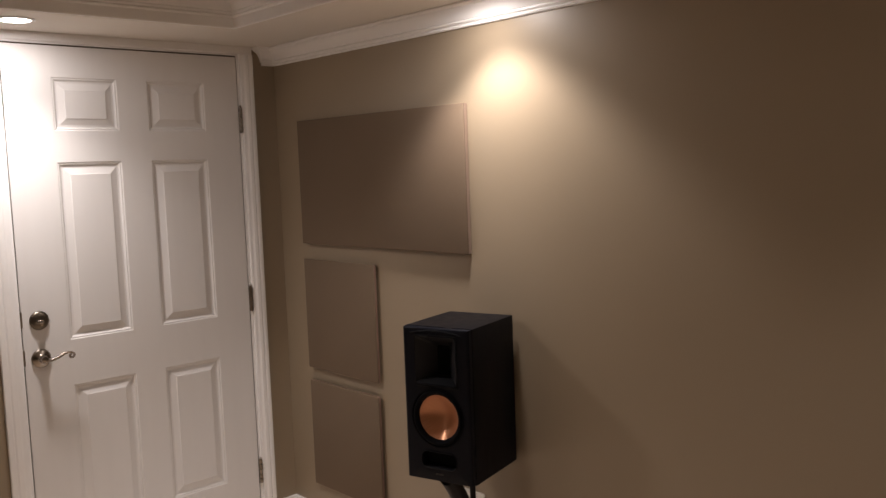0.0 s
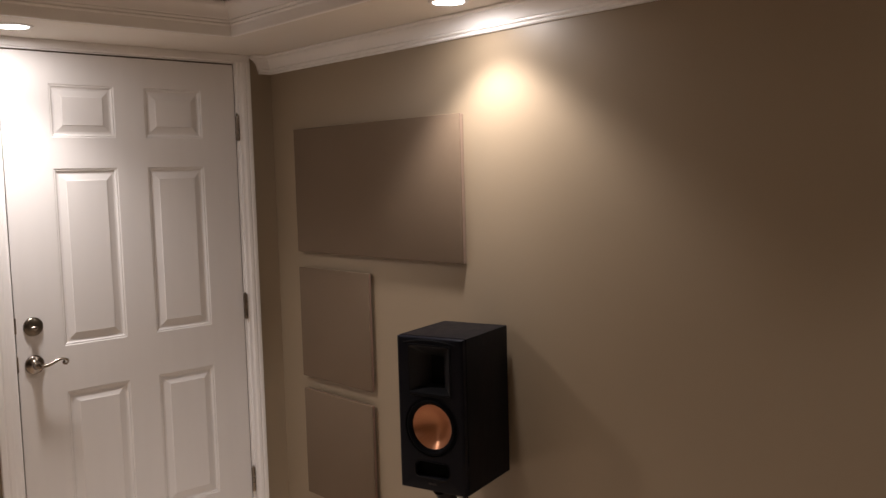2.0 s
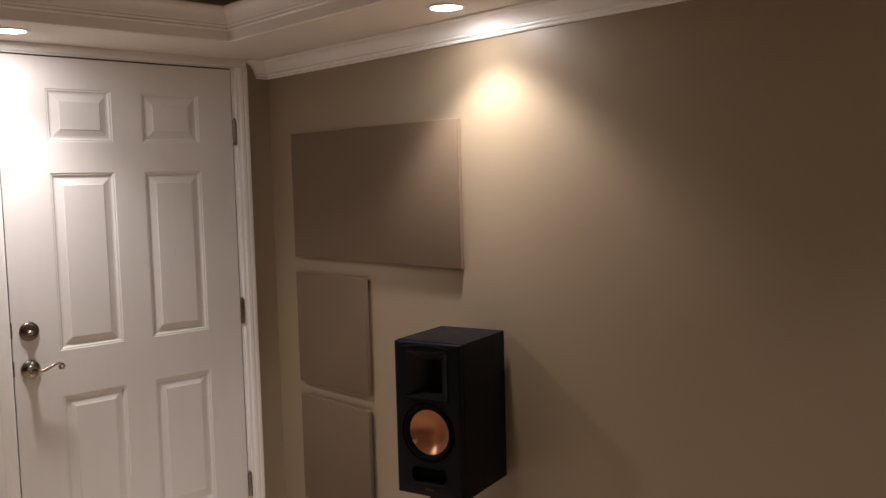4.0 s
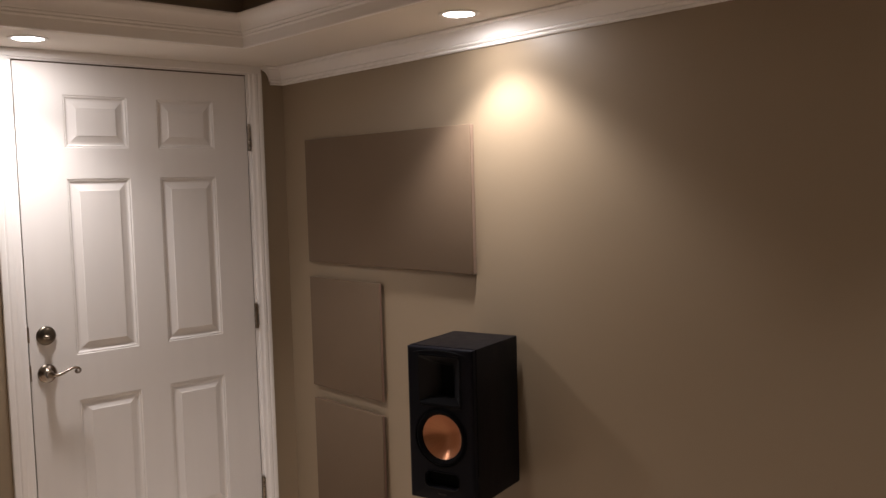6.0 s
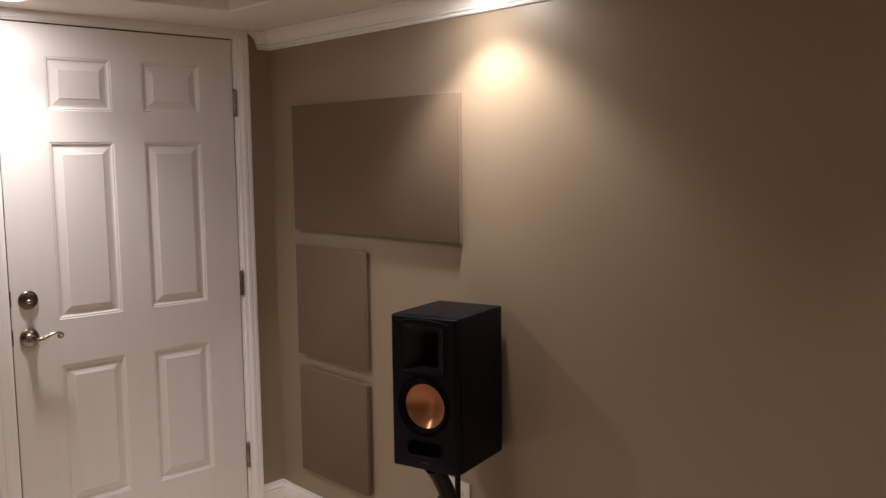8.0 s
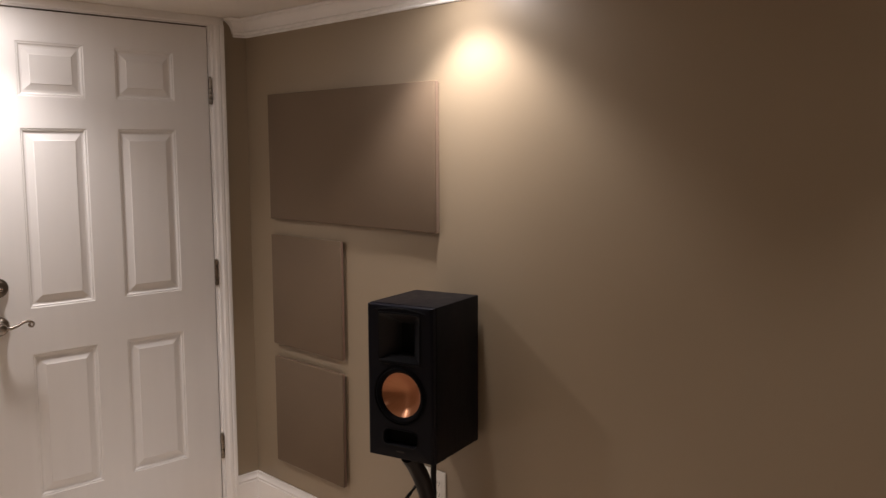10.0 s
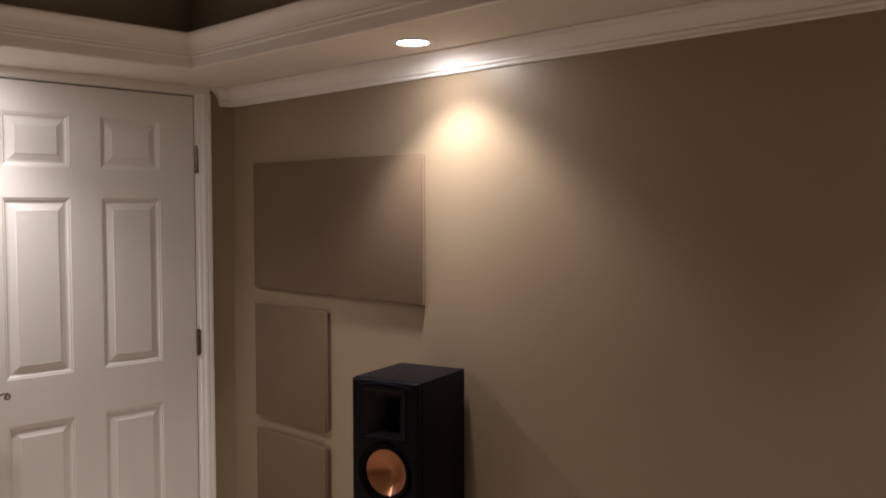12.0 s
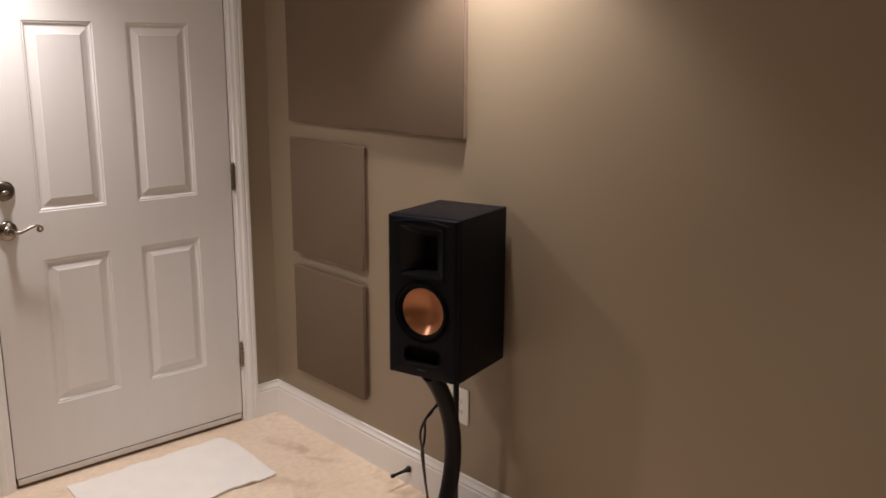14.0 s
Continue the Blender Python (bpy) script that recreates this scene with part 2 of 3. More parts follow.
LX0, LX1, LZ0, LZ1 = -1.096, -0.184, 0.015, 2.043      # the door leaf
JX0, JX1, JZ1 = LX0 - 0.022, LX1 + 0.022, LZ1 + 0.022  # rough opening

bm = box((RX0 - TH, RY0 - TH, FL - 0.1), (TH, TH + 0.02, FL))
tagged(finish(bm, "floor", FLOOR), "smooth beige stone-look floor with brown mottling", "floor", kind="structure")

bm = box((RX0, 0, FL), (JX0, TH, TRAY + 0.1))
box((JX1, 0, FL), (TH, TH, TRAY + 0.1), bm=bm)
box((JX0, 0, JZ1), (JX1, TH, TRAY + 0.1), bm=bm)
tagged(finish(bm, "wall_north", WALL), "taupe painted wall with an opening for the entry door", "wall", kind="structure")
tagged(finish(box((0, RY0, FL), (TH, 0, TRAY + 0.1)), "wall_east", WALL), "long taupe painted wall washed by a downlight", "wall", kind="structure")
tagged(finish(box((RX0 - TH, RY0, FL), (RX0, TH, TRAY + 0.1)), "wall_west", WALL), "plain taupe painted wall", "wall", kind="structure")
tagged(finish(box((RX0 - TH, RY0 - TH, FL), (TH, RY0, TRAY + 0.1)), "wall_south", WALL), "plain taupe painted wall", "wall", kind="structure")

# soffit round the room, with the tray above it
TX0, TX1, TY0, TY1 = RX0 + EDGE, -EDGE - 0.006, RY0 + EDGE, -EDGE + 0.006


def ring_slab(z0, z1):
    """A square ring between the walls and the tray."""
    outer, inner = [(RX0, RY0), (0, RY0), (0, 0), (RX0, 0)], [(TX0, TY0), (TX1, TY0), (TX1, TY1), (TX0, TY1)]
    bm = loft([[(x, y, z) for x, y in line] for line, z in ((outer, z0), (inner, z0), (inner, z1), (outer, z1), (outer, z0))])
    bmesh.ops.remove_doubles(bm, verts=bm.verts, dist=1e-6)
    return bm


tagged(finish(ring_slab(SOF, SOF + 0.03), "ceiling_soffit", CEIL), "lowered off-white ceiling soffit round the tray", "ceiling", kind="structure")
tagged(finish(ring_slab(SOF + 0.031, TRAY), "ceiling_tray_wall", TRAYWALL), "upright side of the ceiling tray, wall paint darkened for shade", "ceiling", kind="structure")
tagged(finish(box((RX0, RY0, TRAY + 0.001), (0, 0, TRAY + 0.08)), "ceiling", CEIL), "off-white ceiling inside the raised tray", "ceiling", kind="structure")

TRAY_PROFILE = [(0.0, SOF + 0.0005), (0.009, SOF + 0.0005), (0.011, SOF + 0.003), (0.011, SOF + 0.038), (0.015, SOF + 0.040), (0.017, SOF + 0.044), (0.014, SOF + 0.048),
                (0.014, SOF + 0.050), (0.019, SOF + 0.053), (0.020, SOF + 0.057), (0.018, SOF + 0.060), (0.021, SOF + 0.062), (0.024, SOF + 0.074), (0.029, SOF + 0.085),
                (0.037, SOF + 0.094), (0.047, SOF + 0.101), (0.051, SOF + 0.108), (0.052, SOF + 0.113), (0.050, SOF + 0.119), (0.0, SOF + 0.119)]
loop = [(TX0, TY0), (TX1, TY0), (TX1, TY1), (TX0, TY1)]
bm = sweep_plan([(-o, z) for o, z in TRAY_PROFILE], loop, closed=True)
tagged(finish(bm, "tray_trim", TRIM, smooth=25), "white stepped crown moulding round the ceiling tray", "moulding", kind="structure")

CZ = 2.0135
CROWN = [(0.0, CZ), (0.006, CZ), (0.009, CZ + 0.002), (0.010, CZ + 0.006), (0.007, CZ + 0.009), (0.007, CZ + 0.011), (0.012, CZ + 0.013), (0.015, CZ + 0.016), (0.015, CZ + 0.020), (0.012, CZ + 0.023),
         (0.016, CZ + 0.025), (0.019, CZ + 0.034), (0.025, CZ + 0.045), (0.034, CZ + 0.054), (0.044, CZ + 0.059), (0.044, CZ + 0.062), (0.052, CZ + 0.064), (0.057, CZ + 0.068), (0.057, SOF - 0.001), (0.0, SOF - 0.001)]
bm = sweep_plan(CROWN, [(-0.053, 0.004), (-0.053, 0.0), (0, 0), (0, RY0)])
tagged(finish(bm, "crown_trim", TRIM, smooth=25), "white crown moulding with a mitred return beside the door", "moulding", kind="structure")

BB = 0.145
BASE = [(0.0, FL), (0.014, FL), (0.014, FL + BB - 0.038), (0.010, FL + BB - 0.036), (0.010, FL + BB - 0.032), (0.013, FL + BB - 0.030), (0.0135, FL + BB - 0.025), (0.011, FL + BB - 0.020),
        (0.0075, FL + BB - 0.012), (0.0065, FL + BB - 0.007), (0.0085, FL + BB - 0.006), (0.0085, FL + BB - 0.002), (0.007, FL + BB), (0.0, FL + BB)]
CASE_W = 0.056
CX1, CX0 = LX1 + 0.016 + CASE_W, LX0 - 0.016 - 1.15 * CASE_W   # outer edges of the casing
bm = sweep_plan(BASE, [(CX1 + 0.001, 0), (0, 0), (0, RY0), (RX0, RY0), (RX0, 0), (CX0 - 0.001, 0)])
tagged(finish(bm, "baseboard", TRIM, smooth=25), "tall white baseboard with a moulded top edge", "baseboard", kind="structure")

# ---- entry door ----
frame_ob = thing("door_frame", pose(0, 0, 0), "white painted door frame with moulded casing and dark threshold", "door frame", kind="structure")
for x0, x1 in ((JX0 + 0.001, LX0 - 0.004), (LX1 + 0.004, JX1 - 0.001)):
    part("jamb", box((x0, -0.001, FL), (x1, TH, LZ1 + 0.005)), TRIM, frame_ob)
part("jamb", box((JX0 + 0.001, -0.001, LZ1 + 0.006), (JX1 - 0.001, TH, JZ1 - 0.001)), TRIM, frame_ob)
CASING = [(0.0, 0.0), (0.0, 0.008), (0.004, 0.010), (0.010, 0.010), (0.016, 0.012), (0.020, 0.0155), (0.032, 0.017), (0.038, 0.0145), (0.041, 0.017), (0.050, 0.018), (0.056, 0.016), (0.056, 0.0)]
for sgn, inner in ((1, LX1 + 0.016), (-1.15, LX0 - 0.016)):
    rings = [[(inner + sgn * o, -0.0015 - d, z) for o, d in CASING] for z in (FL, LZ1 + 0.0125)]
    part("casing_leg", loft(rings, cap=(True, True)), TRIM, frame_ob, smooth=25)
HEADC = [(0.0, 0.0), (0.0, 0.009), (0.003, 0.011), (0.0300, 0.012), (0.0300, 0.0)]
rings = [[(x, -0.0015 - d, LZ1 + 0.013 + o) for o, d in HEADC] for x in (CX0, CX1)]
part("casing_head", loft(rings, cap=(True, True)), TRIM, frame_ob, smooth=25)
# strips added in the gaps, their dark colour standing in for shade
part("gap_strip", box((LX0 - 0.0035, 0.005, LZ1 + 0.0005), (LX1 + 0.0035, 0.034, LZ1 + 0.0055)), GAP, frame_ob, "dark strip that gives the door gap its shade")
for x in (LX0 - 0.0022, LX1 + 0.0022):
    part("gap_strip", box((x - 0.0016, 0.005, LZ0), (x + 0.0016, 0.034, LZ1)), GAP, frame_ob, "dark strip that gives the door gap its shade")
part("gap_strip", box((LX0 + 0.002, 0.0065, LZ0 - 0.018), (LX1 - 0.002, 0.024, LZ0 - 0.0008)), GAP, frame_ob, "dark strip that gives the door gap its shade")
part("threshold", box((JX0 + 0.0215, 0.008, FL), (JX1 - 0.0215, TH, LZ0 - 0.0185), 0.002), THRESH, frame_ob, "dark brown threshold strip")

door = thing("door_1", pose(0, 0, 0), "closed white six-panel entry door with nickel lever and deadbolt", "door", kind="structure")
PX = [(-0.932, -0.692), (-0.575, -0.334)]
PZ = [(0.261, 0.804), (0.973, 1.626), (1.738, 1.932)]
bm = bmesh.new()
xs = sorted([LX0, LX1] + [v for p in PX for v in p])
zs = sorted([LZ0, LZ1] + [v for p in PZ for v in p])
grid = {(i, j): bm.verts.new((x, 0.0, z)) for i, x in enumerate(xs) for j, z in enumerate(zs)}
for i in range(len(xs) - 1):
    for j in range(len(zs) - 1):
        if not (i in (1, 3) and j in (1, 3, 5)):
            bm.faces.new((grid[i, j], grid[i + 1, j], grid[i + 1, j + 1], grid[i, j + 1]))
rim = [e for e in bm.edges if len(e.link_faces) == 1 and all(v.co.x in (xs[0], xs[-1]) or v.co.z in (zs[0], zs[-1]) for v in e.verts)
       and (e.verts[0].co.x == e.verts[1].co.x in (xs[0], xs[-1]) or e.verts[0].co.z == e.verts[1].co.z in (zs[0], zs[-1]))]
ext = bmesh.ops.extrude_edge_only(bm, edges=rim)["geom"]
bmesh.ops.translate(bm, verts=[g for g in ext if isinstance(g, bmesh.types.BMVert)], vec=(0, 0.044, 0))
part("leaf", bm, DOORW, door)
part("leaf_back", box((LX0 + 0.001, 0.030, LZ0 + 0.001), (LX1 - 0.001, 0.043, LZ1 - 0.001)), DOORW, door)
RINGS = [(0.0, 0.0), (0.0012, 0.0003), (0.0030, 0.0026), (0.0050, 0.0030), (0.0066, 0.0024), (0.0082, 0.0028), (0.0120, 0.0064), (0.0150, 0.0076), (0.0220, 0.0076), (0.0440, 0.0018), (0.0448, 0.0004), (0.0462, -0.0002), (0.0500, -0.0002)]
for x0, x1 in PX:
    for z0, z1 in PZ:
        rings = [[(x0 + o, d, z0 + o), (x1 - o, d, z0 + o), (x1 - o, d, z1 - o), (x0 + o, d, z1 - o)] for o, d in RINGS]
        part("door_panel", loft(rings, cap=(False, True)), DOORW, door)
part("door_sweep", box((LX0 + 0.004, -0.0045, LZ0 - 0.0245), (LX1 - 0.004, 0.006, LZ0 - 0.0045), 0.001), SWEEP, door, "pale worn weather strip along the foot")
KNUCKLE = [(0.0, -0.053)]
for k in range(5):
    z0 = -0.053 + 0.0212 * k
    KNUCKLE += [(0.0040, z0 + 0.0002), (0.0076, z0 + 0.0016), (0.0078, z0 + 0.0028), (0.0078, z0 + 0.0180), (0.0076, z0 + 0.0194), (0.0040, z0 + 0.0208)]
KNUCKLE.append((0.0, 0.053))
for zc in (1.784, 1.030, 0.274):
    hinge = part("hinge", lathe(KNUCKLE, (LX1 + 0.007, -0.0065, zc), "z", 16), BRONZE, door, "aged metal butt hinge", smooth=40)
    part("hinge_leaf", box((LX1 + 0.009, -0.0035, zc - 0.051), (LX1 + 0.0155, -0.0015, zc + 0.051)), BRONZE, hinge)
    part("hinge_pin", lathe([(0.0, 0.053), (0.0050, 0.053), (0.0055, 0.056), (0.003, 0.060), (0.0, 0.0605)], (LX1 + 0.007, -0.0065, zc), "z", 12), BRONZE, hinge)

# deadbolt
DB = (-1.037, 0.0, 1.061)
bolt = part("deadbolt", lathe([(0.034, -0.0005), (0.0345, -0.004), (0.0325, -0.0065), (0.029, -0.0095), (0.023, -0.0120), (0.014, -0.0135), (0.0, -0.014)], DB, "y", 36), DARKNICKEL, door, "round tarnished nickel deadbolt", smooth=50)
part("thumb_turn", lathe([(0.0085 * math.sqrt(max(0.0, 1 - (k / 6 - 1) ** 2)), 0.0135 * (k / 6 - 1)) for k in range(13)], (DB[0] - 0.002, -0.0225, DB[2] - 0.003), "x", 16), NICKEL, bolt, "small oval thumb turn", smooth=60)
# lever with a scrolled end
KN = (-1.040, 0.0, 0.923)
lever = part("lever_set", lathe([(0.034, -0.0005), (0.0345, -0.0030), (0.0320, -0.0065), (0.0265, -0.0095), (0.0195, -0.0125), (0.0140, -0.0165), (0.0120, -0.0220), (0.0125, -0.042), (0.011, -0.046), (0.0, -0.047)], KN, "y", 36), NICKEL, door, "satin nickel lever handle with a scrolled tip", smooth=50)
pts = smooth_line([(KN[0] + x, y, KN[2] + z) for x, y, z in ((0, -0.037, 0.0), (0.022, -0.041, -0.004), (0.042, -0.045, 0.001), (0.062, -0.046, 0.010), (0.080, -0.046, 0.015), (0.096, -0.046, 0.011),
                   (0.1025, -0.046, 0.003), (0.097, -0.046, -0.005), (0.088, -0.046, -0.0035), (0.086, -0.046, 0.003), (0.092, -0.046, 0.0055))], 8)
part("lever", tube(pts, [0.0070 - 0.0030 * min(1, i / (0.6 * len(pts))) for i in range(len(pts))], 12), NICKEL, lever, smooth=60)
for zc, h in ((1.070, 0.028), (0.931, 0.028)):
    part("strike_edge", box((LX0 - 0.0045, -0.0018, zc - h), (LX0 + 0.0025, 0.02, zc + h), 0.0005), BRONZE, door)

# ---- downlights ----
def downlight(name="downlight"):
    ob = thing(name, pose(0, 0, 0), "round recessed downlight, lit, set flush in the soffit", "downlight", "downlights")
    part("trim_ring", lathe([(0.0485, -0.0008), (0.0492, -0.0040), (0.0515, -0.0050), (0.062, -0.0030), (0.063, -0.0006), (0.0485, -0.0006)], (0, 0, 0), "z", 40), CANRIM, ob, smooth=50)
    part("lens", lathe([(0.0484, -0.0010), (0.040, -0.0042), (0.025, -0.0062), (0.0, -0.0070)], (0, 0, 0), "z", 32), LENS, ob, "glowing frosted lens")
    return ob


first = downlight()
first.matrix_world = pose(*CANS[0][:2], SOF)
# the last copy is the fixture for the added, unseen fill downlight
for c in CANS[1:]:
    copy_thing(first, pose(*c[:2], SOF))


# ---- acoustic panels ----
def acoustic_panel(y0, y1, z0, z1, gap, edge, edge_label, label):
    ob = thing("acoustic_panel", pose(0, (y0 + y1) / 2, (z0 + z1) / 2), label, "acoustic panel", "acoustic panels")
    hy, hz = (y1 - y0) / 2, (z1 - z0) / 2
    part("fabric_cover", box((-0.024, -hy, -hz), (-0.016, hy, hz), 0.003, 3), FABRIC, ob, smooth=40)
    part("wood_core", box((-0.0165, -hy + 0.0012, -hz + 0.0012), (-gap, hy - 0.0012, hz - 0.0012), 0.001, 1), edge, ob, edge_label)
    fr = bmesh.new()
    i, b = 0.022, -gap + 0.0002
    for lo, hi in (((b, -hy + i, -hz + i), (-0.0005, hy - i, -hz + 0.05)), ((b, -hy + i, hz - 0.05), (-0.0005, hy - i, hz - i)),
                   ((b, -hy + i, -hz + 0.051), (-0.0005, -hy + 0.05, hz - 0.051)), ((b, hy - 0.05, -hz + 0.051), (-0.0005, hy - i, hz - 0.051))):
        box(lo, hi, bm=fr)
    part("back_frame", fr, edge, ob)
    return ob


acoustic_panel(-1.184, -0.191, 1.2615, 1.768, 0.003, FRAMEW, "bare wooden edge", "wide taupe fabric-covered acoustic panel hung on the wall")
acoustic_panel(-0.661, -0.192, 0.735, 1.196, 0.009, DARKEDGE, "dark brown edge", "square taupe fabric acoustic panel below the wide one")
acoustic_panel(-0.658, -0.195, 0.227, 0.680, 0.009, DARKEDGE, "dark brown edge", "square taupe fabric acoustic panel just above the baseboard")

# ---- loudspeaker ----
SX, SY, SZ, SYAW = -0.1866, -1.300, 0.5947, -74.3
SW, SD, SH = 0.2370, 0.286, 0.480
spk = thing("loudspeaker", pose(SX, SY, SZ, 0, 0, SYAW), "black bookshelf loudspeaker with copper cone on a curved stand", "loudspeaker")
w, d, h = SW / 2, SD / 2, SH
bm = loft([[(-w, y, 0), (w, y, 0), (w, y, h), (-w, y, h)] for y in (-d + 0.0215, d)], cap=(False, True))
bmesh.ops.bevel(bm, geom=[e for e in bm.edges if len(e.link_faces) == 2], offset=0.0018, segments=2, profile=0.5, affect="EDGES")
part("cabinet", bm, BLACK, spk, "black ash wrapped cabinet", smooth=40)

HORN = (0.0, 0.3775, 0.0725, 0.0765)      # centre x, z, half width, half height
WOOF = (0.0, 0.202, 0.0925)            # centre x, z, radius of the cut-out
PORT = (0.0, 0.068, 0.062, 0.026)      # centre x, z, half width, half height


def rounded(cx, cz, hw, hh, r, n=6):
    out = []
    for qx, qz, a0 in ((1, 1, 0), (-1, 1, 90), (-1, -1, 180), (1, -1, 270)):
        for k in range(n + 1):
            a = radians(a0 + 90 * k / n)
            out.append((cx + qx * (hw - r) + r * math.cos(a), cz + qz * (hh - r) + r * math.sin(a)))
    return out


def circle(cx, cz, r, n=48):
    return [(cx + r * math.cos(2 * math.pi * k / n), cz + r * math.sin(2 * math.pi * k / n)) for k in range(n)]


bm = bmesh.new()
edge_list = []
BW, BT = w - 0.0125, h - 0.0045          # the flat of the front, inside its eased edges
for loop2 in (rounded(0, h / 2, BW, BT - h / 2, 0.0018, 3), rounded(*HORN, 0.008), circle(*WOOF), rounded(*PORT, 0.020, 8)):
    vs = [bm.verts.new((x, -d, z)) for x, z in loop2]
    edge_list += [bm.edges.new((vs[i], vs[(i + 1) % len(vs)])) for i in range(len(vs))]
bmesh.ops.triangle_fill(bm, use_beauty=True, edges=edge_list)
inner = [e for e in bm.edges if len(e.link_faces) == 1 and all(abs(v.co.x) < BW - 0.01 and 0.02 < v.co.z < BT - 0.01 for v in e.verts)]
ext = bmesh.ops.extrude_edge_only(bm, edges=inner)["geom"]
bmesh.ops.translate(bm, verts=[g for g in ext if isinstance(g, bmesh.types.BMVert)], vec=(0, 0.0215, 0))
skirt = [[bm.verts.new((x, -d + y, z)) for x, z in rounded(0, h / 2, BW + ox, BT - h / 2 + oz, 0.0018, 3)]
         for ox, oz, y in ((0.0, 0.0, 0.0), (0.0050, 0.0012, 0.0006), (0.0090, 0.0022, 0.0020), (0.0112, 0.0030, 0.0045), (0.0115, 0.0033, 0.0200))]
for ra, rb in zip(skirt, skirt[1:]):
    for i in range(len(ra)):
        bm.faces.new((ra[i], ra[(i + 1) % len(ra)], rb[(i + 1) % len(ra)], rb[i]))
bmesh.ops.remove_doubles(bm, verts=bm.verts, dist=1e-5)
part("baffle", bm, BAFFLE, spk, "satin black front baffle", smooth=30)

# horn: a flared mouth closing to an upright throat
rings = []
for t in (0.0, 0.03, 0.08, 0.2, 0.4, 0.6, 0.8, 1.0):
    k = (1 - t) ** 1.2
    hw, hh = 0.022 + (HORN[2] - 0.001 - 0.022) * k, 0.046 + (HORN[3] - 0.001 - 0.046) * k
    y = -d - 0.003 + 0.053 * t
    rings.append([(x, y, z) for x, z in rounded(HORN[0], HORN[1] - 0.006 * t, hw, hh, 0.004 + 0.003 * k)])
horn = part("horn", loft(rings), HORNM, spk, "black flared tweeter horn", smooth=45)
# a flat black sheet paints the deep shade of the throat
part("throat_shade", loft([[(x, -d + 0.0495, z) for x, z in rounded(HORN[0], HORN[1] - 0.006, 0.0225, 0.0465, 0.004)]], cap=(True, False)), HOLE, horn)
rim = [[(x, -d - y, z) for x, z in rounded(HORN[0], HORN[1], HORN[2] + o, HORN[3] + o, 0.008)] for o, y in ((-0.0005, 0.0), (-0.0005, 0.0035), (0.003, 0.0035), (0.0045, 0.0))]
part("horn_rim", loft(rim), RUBBER, horn, smooth=50)
lipb = loft([[(x, -d - 0.0005, 0.3035), (x, -d - 0.0075, 0.3045), (x, -d - 0.0065, 0.3085), (x, -d + 0.018, 0.3235), (x, -d + 0.018, 0.3130)] for x in (-0.0705, 0.0705)], cap=(True, True))
part("horn_lip", lipb, RUBBER, horn)
arc = [(x, -d - 0.0008, h - 0.0085 - 0.011 * (x / 0.092) ** 2) for x in [0.092 * (k / 12 - 1) for k in range(25)]]
part("accent_line", tube(arc, 0.0016, 8), RUBBER, spk, smooth=60)

# woofer
basket = part("woofer_ring", lathe([(0.0935, -0.0005), (0.0935, -0.0025), (0.0905, -0.0030), (0.0890, -0.001), (0.0885, 0.003)], (0, -d, WOOF[1]), "y", 56), SURROUND, spk, "black woofer rim", smooth=50)
part("surround", lathe([(0.0890, 0.003), (0.0865, -0.0015), (0.0835, -0.0040), (0.0800, -0.0040), (0.0765, -0.0015), (0.0725, 0.003), (0.0695, 0.0065)], (0, -d, WOOF[1]), "y", 56), SURROUND, basket, smooth=60)
cone = part("cone", lathe([(0.0702, 0.0), (0.0650, 0.0065), (0.0560, 0.0150), (0.0450, 0.0220), (0.0330, 0.0285), (0.0220, 0.0330), (0.0120, 0.0360), (0.0050, 0.0372), (0.0, 0.0375)], (0, 0, 0), "y", 72), COPPER, basket, "spun copper cone", smooth=60)
cone.location = (0, -d + 0.006, WOOF[1])

# port
rings = [[(x, -d + y, z) for x, z in rounded(PORT[0], PORT[1], PORT[2] - o, PORT[3] - o, 0.020 - o, 8)] for y, o in ((-0.0022, -0.0025), (-0.003, 0.0), (0.0, 0.0018), (0.012, 0.003), (0.021, 0.0035))]
port = part("port", loft(rings, cap=(False, False)), RUBBER, spk, "slotted bass port", smooth=50)
# a flat black sheet paints the shade inside the port
part("port_shade", loft([[(x, -d + 0.0212, z) for x, z in rounded(PORT[0], PORT[1], PORT[2] - 0.0035, PORT[3] - 0.0035, 0.0165, 8)]], cap=(True, False)), HOLE, port)
part("badge", box((-0.014, -d - 0.0015, 0.0225), (0.014, -d - 0.0002, 0.0275), 0.0004), LOGO, spk, "small dull bronze badge bar")

# ---- loudspeaker stand ----
stand = thing("speaker_stand", pose(SX, SY, FL, 0, 0, SYAW), "black metal loudspeaker stand with a bowed tubular pole", "stand")
top = SZ - FL
part("top_plate", box((-0.06, -0.035, top - 0.005), (0.06, 0.105, top), 0.0015), STEELBLK, stand)
bow = [(0.0, -(-0.038 + 1.50 * (z - 0.295) ** 2), z - FL) for z in [FL + 0.012 + (SZ - 0.0005 - FL - 0.012) * k / 30 for k in range(31)]]
part("pole", tube(bow, 0.027, 24), STEELBLK, stand, smooth=60)
part("rear_rod", tube([(-0.02, 0.087, 0.012), (-0.02, 0.087, top - 0.002)], 0.0095, 14), STEELBLK, stand, smooth=60)
part("base_plate", box((-0.125, -0.16, 0.0), (0.125, 0.14, 0.012), 0.003), STEELBLK, stand)


def stand_local(s, off, z):
    return (off, -s, z - FL)


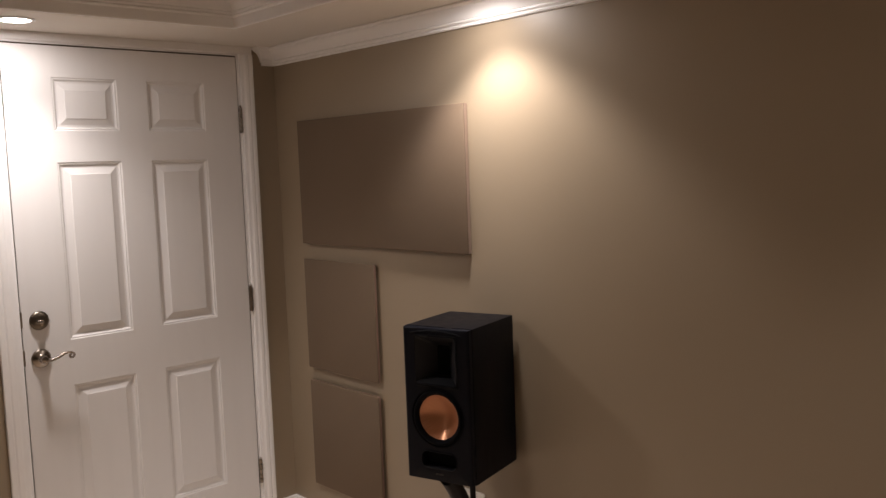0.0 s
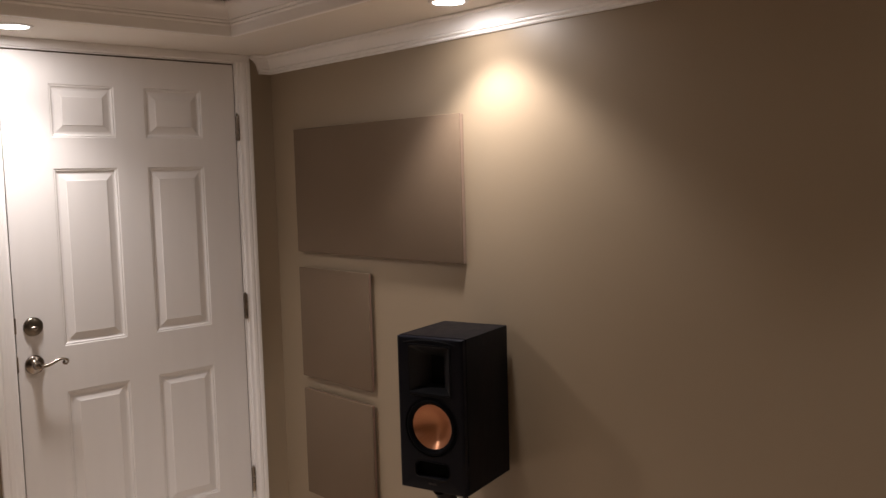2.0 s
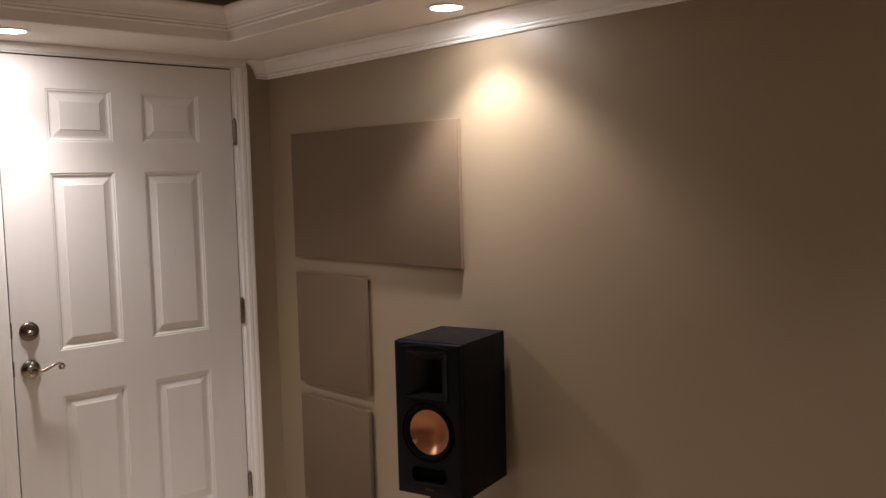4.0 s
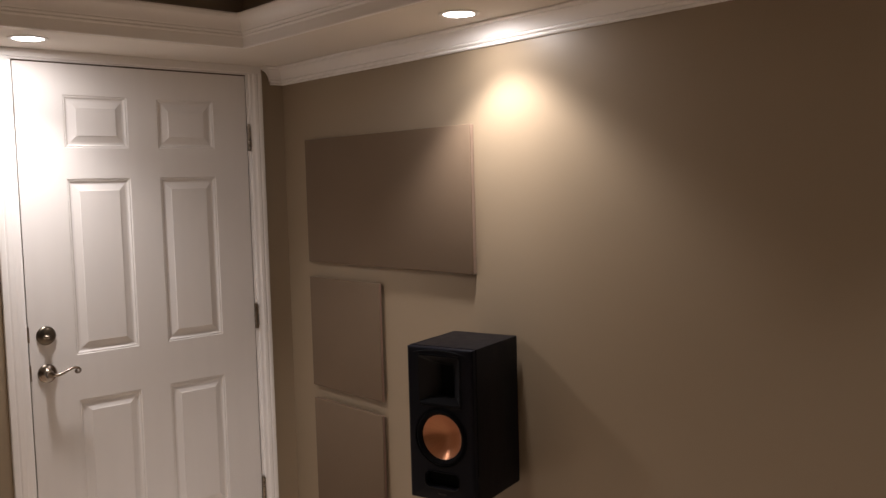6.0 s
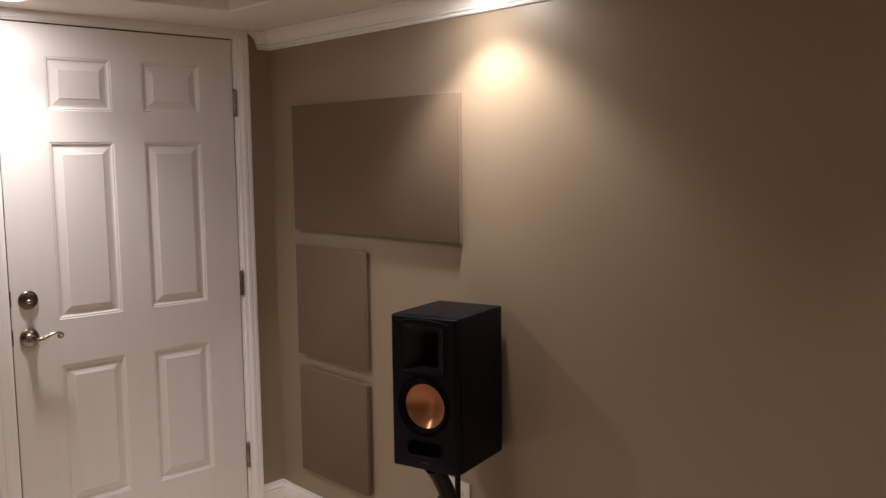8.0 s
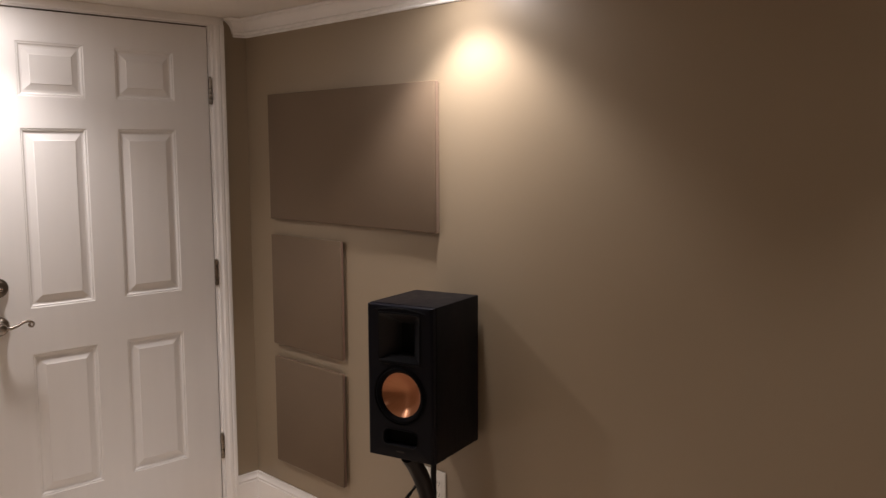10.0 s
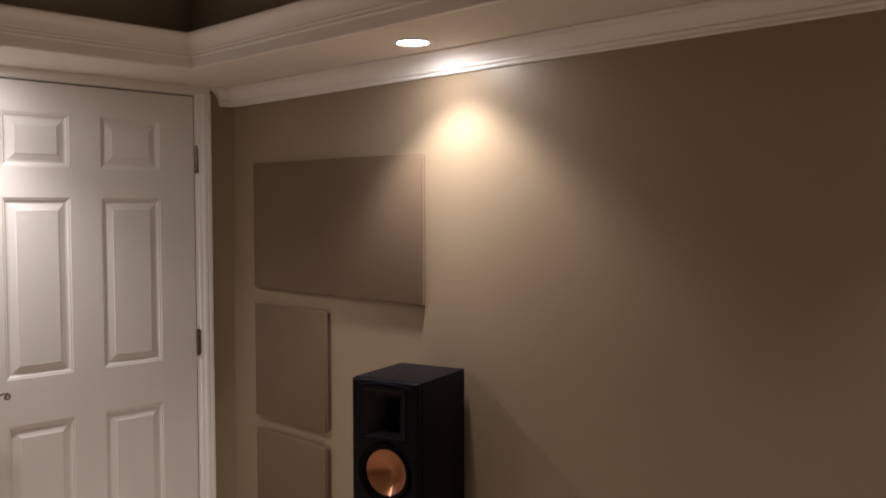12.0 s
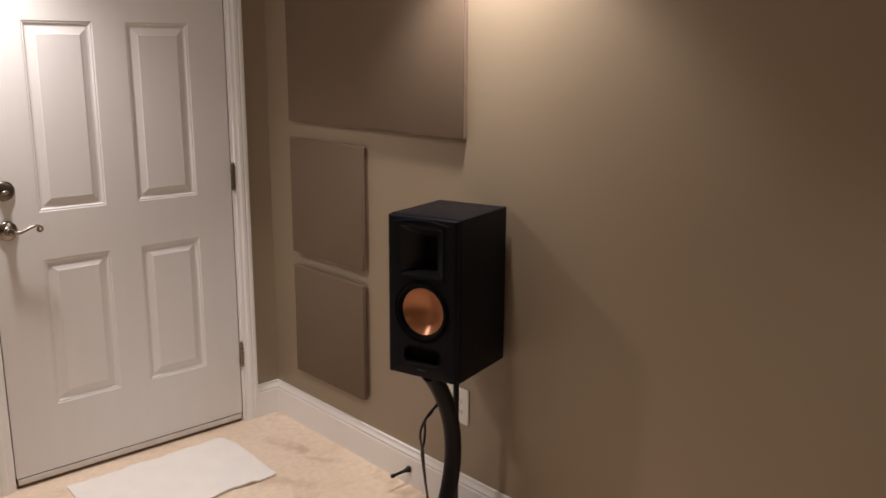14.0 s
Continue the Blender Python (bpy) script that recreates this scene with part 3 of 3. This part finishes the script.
cable = thing("speaker_cable", pose(SX, SY, FL, 0, 0, SYAW), "black speaker cable looped beside the stand pole", "cable")
for n2 in range(2):
    k, e = n2 * 0.017, n2 * 0.0045
    line = smooth_line([stand_local(-0.045, -0.034, 0.470 - e), stand_local(-0.005, -0.034 - e, 0.455), stand_local(0.041 - e, -0.034, 0.444 - e), stand_local(0.072 - 0.5 * k, -0.034 - e, 0.430 - 0.3 * k), stand_local(0.093 - 1.2 * k, -0.034, 0.409 - 0.4 * k), stand_local(0.100 - 1.6 * k, -0.034, 0.383), stand_local(0.091 - 0.7 * k, -0.034, 0.353),
                        stand_local(0.084, -0.034 - e, 0.325), stand_local(0.070 - 0.3 * k, -0.034 - 0.3 * k, 0.226), stand_local(0.056 - 0.3 * k, -0.034 - 0.3 * k, 0.150), stand_local(0.045, -0.036 - k, 0.05), stand_local(0.070, -0.08 - k, FL + 0.0045), stand_local(0.05, -0.16 - k, FL + 0.0045)], 8)
    part("strand", tube(line, 0.0038, 8), CABLE, cable, smooth=60)

# ---- small things on the wall and floor ----
outlet = thing("wall_outlet", pose(0, -1.147, 0.366), "white double-gang wall outlet plate above the baseboard", "outlet")
part("plate", box((-0.006, -0.060, -0.0635), (-0.0005, 0.060, 0.0635), 0.002), PLATE, outlet)
for yc in (-0.028, 0.028):
    for zc in (-0.020, 0.020):
        sock = part("socket", box((-0.0078, yc - 0.0165, zc - 0.014), (-0.0062, yc + 0.0165, zc + 0.014), 0.0008), PLATE, outlet)
        # black slips on the face paint the shade of the openings
        for dy in (-0.006, 0.006):
            part("slot", box((-0.0084, yc + dy - 0.0007, zc - 0.002), (-0.0079, yc + dy + 0.0007, zc + 0.007)), HOLE, sock)
        part("slot", box((-0.0084, yc - 0.0014, zc - 0.009), (-0.0079, yc + 0.0014, zc - 0.005)), HOLE, sock)

stop = thing("door_stop", pose(-0.014, -0.911, 0.038), "dark metal door stop screwed into the baseboard", "door stop")
part("flange", lathe([(0.0, -0.0002), (0.0125, -0.0002), (0.0128, -0.003), (0.0105, -0.008), (0.0080, -0.015), (0.0066, -0.024), (0.0, -0.024)], (0, 0, 0), "x", 20), STEELBLK, stop, smooth=50)
part("rod", tube([(-0.020, 0, 0), (-0.045, -0.0015, 0.0005), (-0.075, -0.003, 0.001)], [0.0064, 0.0056, 0.0050], 14), STEELBLK, stop, smooth=60)
part("rubber_tip", tube([(-0.072, -0.003, 0.001), (-0.074, -0.003, 0.001), (-0.085, -0.0035, 0.001), (-0.087, -0.0035, 0.001)], [0.0055, 0.0074, 0.0074, 0.0055], 14), RUBBER, stop, smooth=50)

# cloth mat
MX0, MX1, MY0, MY1 = -0.961, -0.325, -0.522, -0.100
bm = bmesh.new()
NX, NY = 72, 48
HX, HY, CR = (MX1 - MX0) / 2, (MY1 - MY0) / 2, 0.018
top_v, bot_v = {}, {}
for i in range(NX + 1):
    for j in range(NY + 1):
        u, v = i / NX, j / NY
        px, py = HX * (2 * u - 1), HY * (2 * v - 1)
        q = Vector((max(0.0, abs(px) - HX + CR), max(0.0, abs(py) - HY + CR)))
        if q.x > 0 and q.y > 0:                     # rounded corners
            q = q.normalized() * max(q)
            px, py = math.copysign(HX - CR + q.x, px), math.copysign(HY - CR + q.y, py)
        x, y = px + (MX0 + MX1) / 2, py + (MY0 + MY1) / 2
        near = max(0.0, 1 - min(u, 1 - u, v, 1 - v) / 0.12)
        k = 0.3 + 0.7 * near
        x += k * (0.015 * noise.noise((x * 9, y * 9, 0.3)) + 0.005 * noise.noise((x * 34, y * 34, 1.7)))
        y += k * (0.017 * noise.noise((x * 8, y * 8, 4.3)) + 0.006 * noise.noise((x * 30, y * 30, 2.7)))
        curl = max(0.0, 0.14 - v) / 0.14
        lift = 0.006 * math.exp(-((u - 0.80) / 0.035) ** 2) + 0.006 * max(0.0, noise.noise((x * 12, 0.0, 3.1))) + 0.003
        zt = FL + 0.008 + curl * curl * lift + 0.003 * noise.noise((x * 7, y * 7, 8.1)) + 0.0012 * noise.noise((x * 30, y * 30, 5.5))
        if near > 0.999:
            zt -= 0.002
        top_v[i, j] = bm.verts.new((x, y, zt))
        bot_v[i, j] = bm.verts.new((x, y, max(FL + 0.0004, zt - 0.0065)))
for i in range(NX):
    for j in range(NY):
        bm.faces.new((top_v[i, j], top_v[i + 1, j], top_v[i + 1, j + 1], top_v[i, j + 1]))
        bm.faces.new((bot_v[i, j], bot_v[i, j + 1], bot_v[i + 1, j + 1], bot_v[i + 1, j]))
ringi = [(i, 0) for i in range(NX)] + [(NX, j) for j in range(NY)] + [(i, NY) for i in range(NX, 0, -1)] + [(0, j) for j in range(NY, 0, -1)]
for a, b in zip(ringi, ringi[1:] + ringi[:1]):
    bm.faces.new((top_v[a], bot_v[a], bot_v[b], top_v[b]))
tagged(finish(bm, "floor_mat", TOWEL, smooth=60), "white cloth mat with uneven edges before the door", "mat")
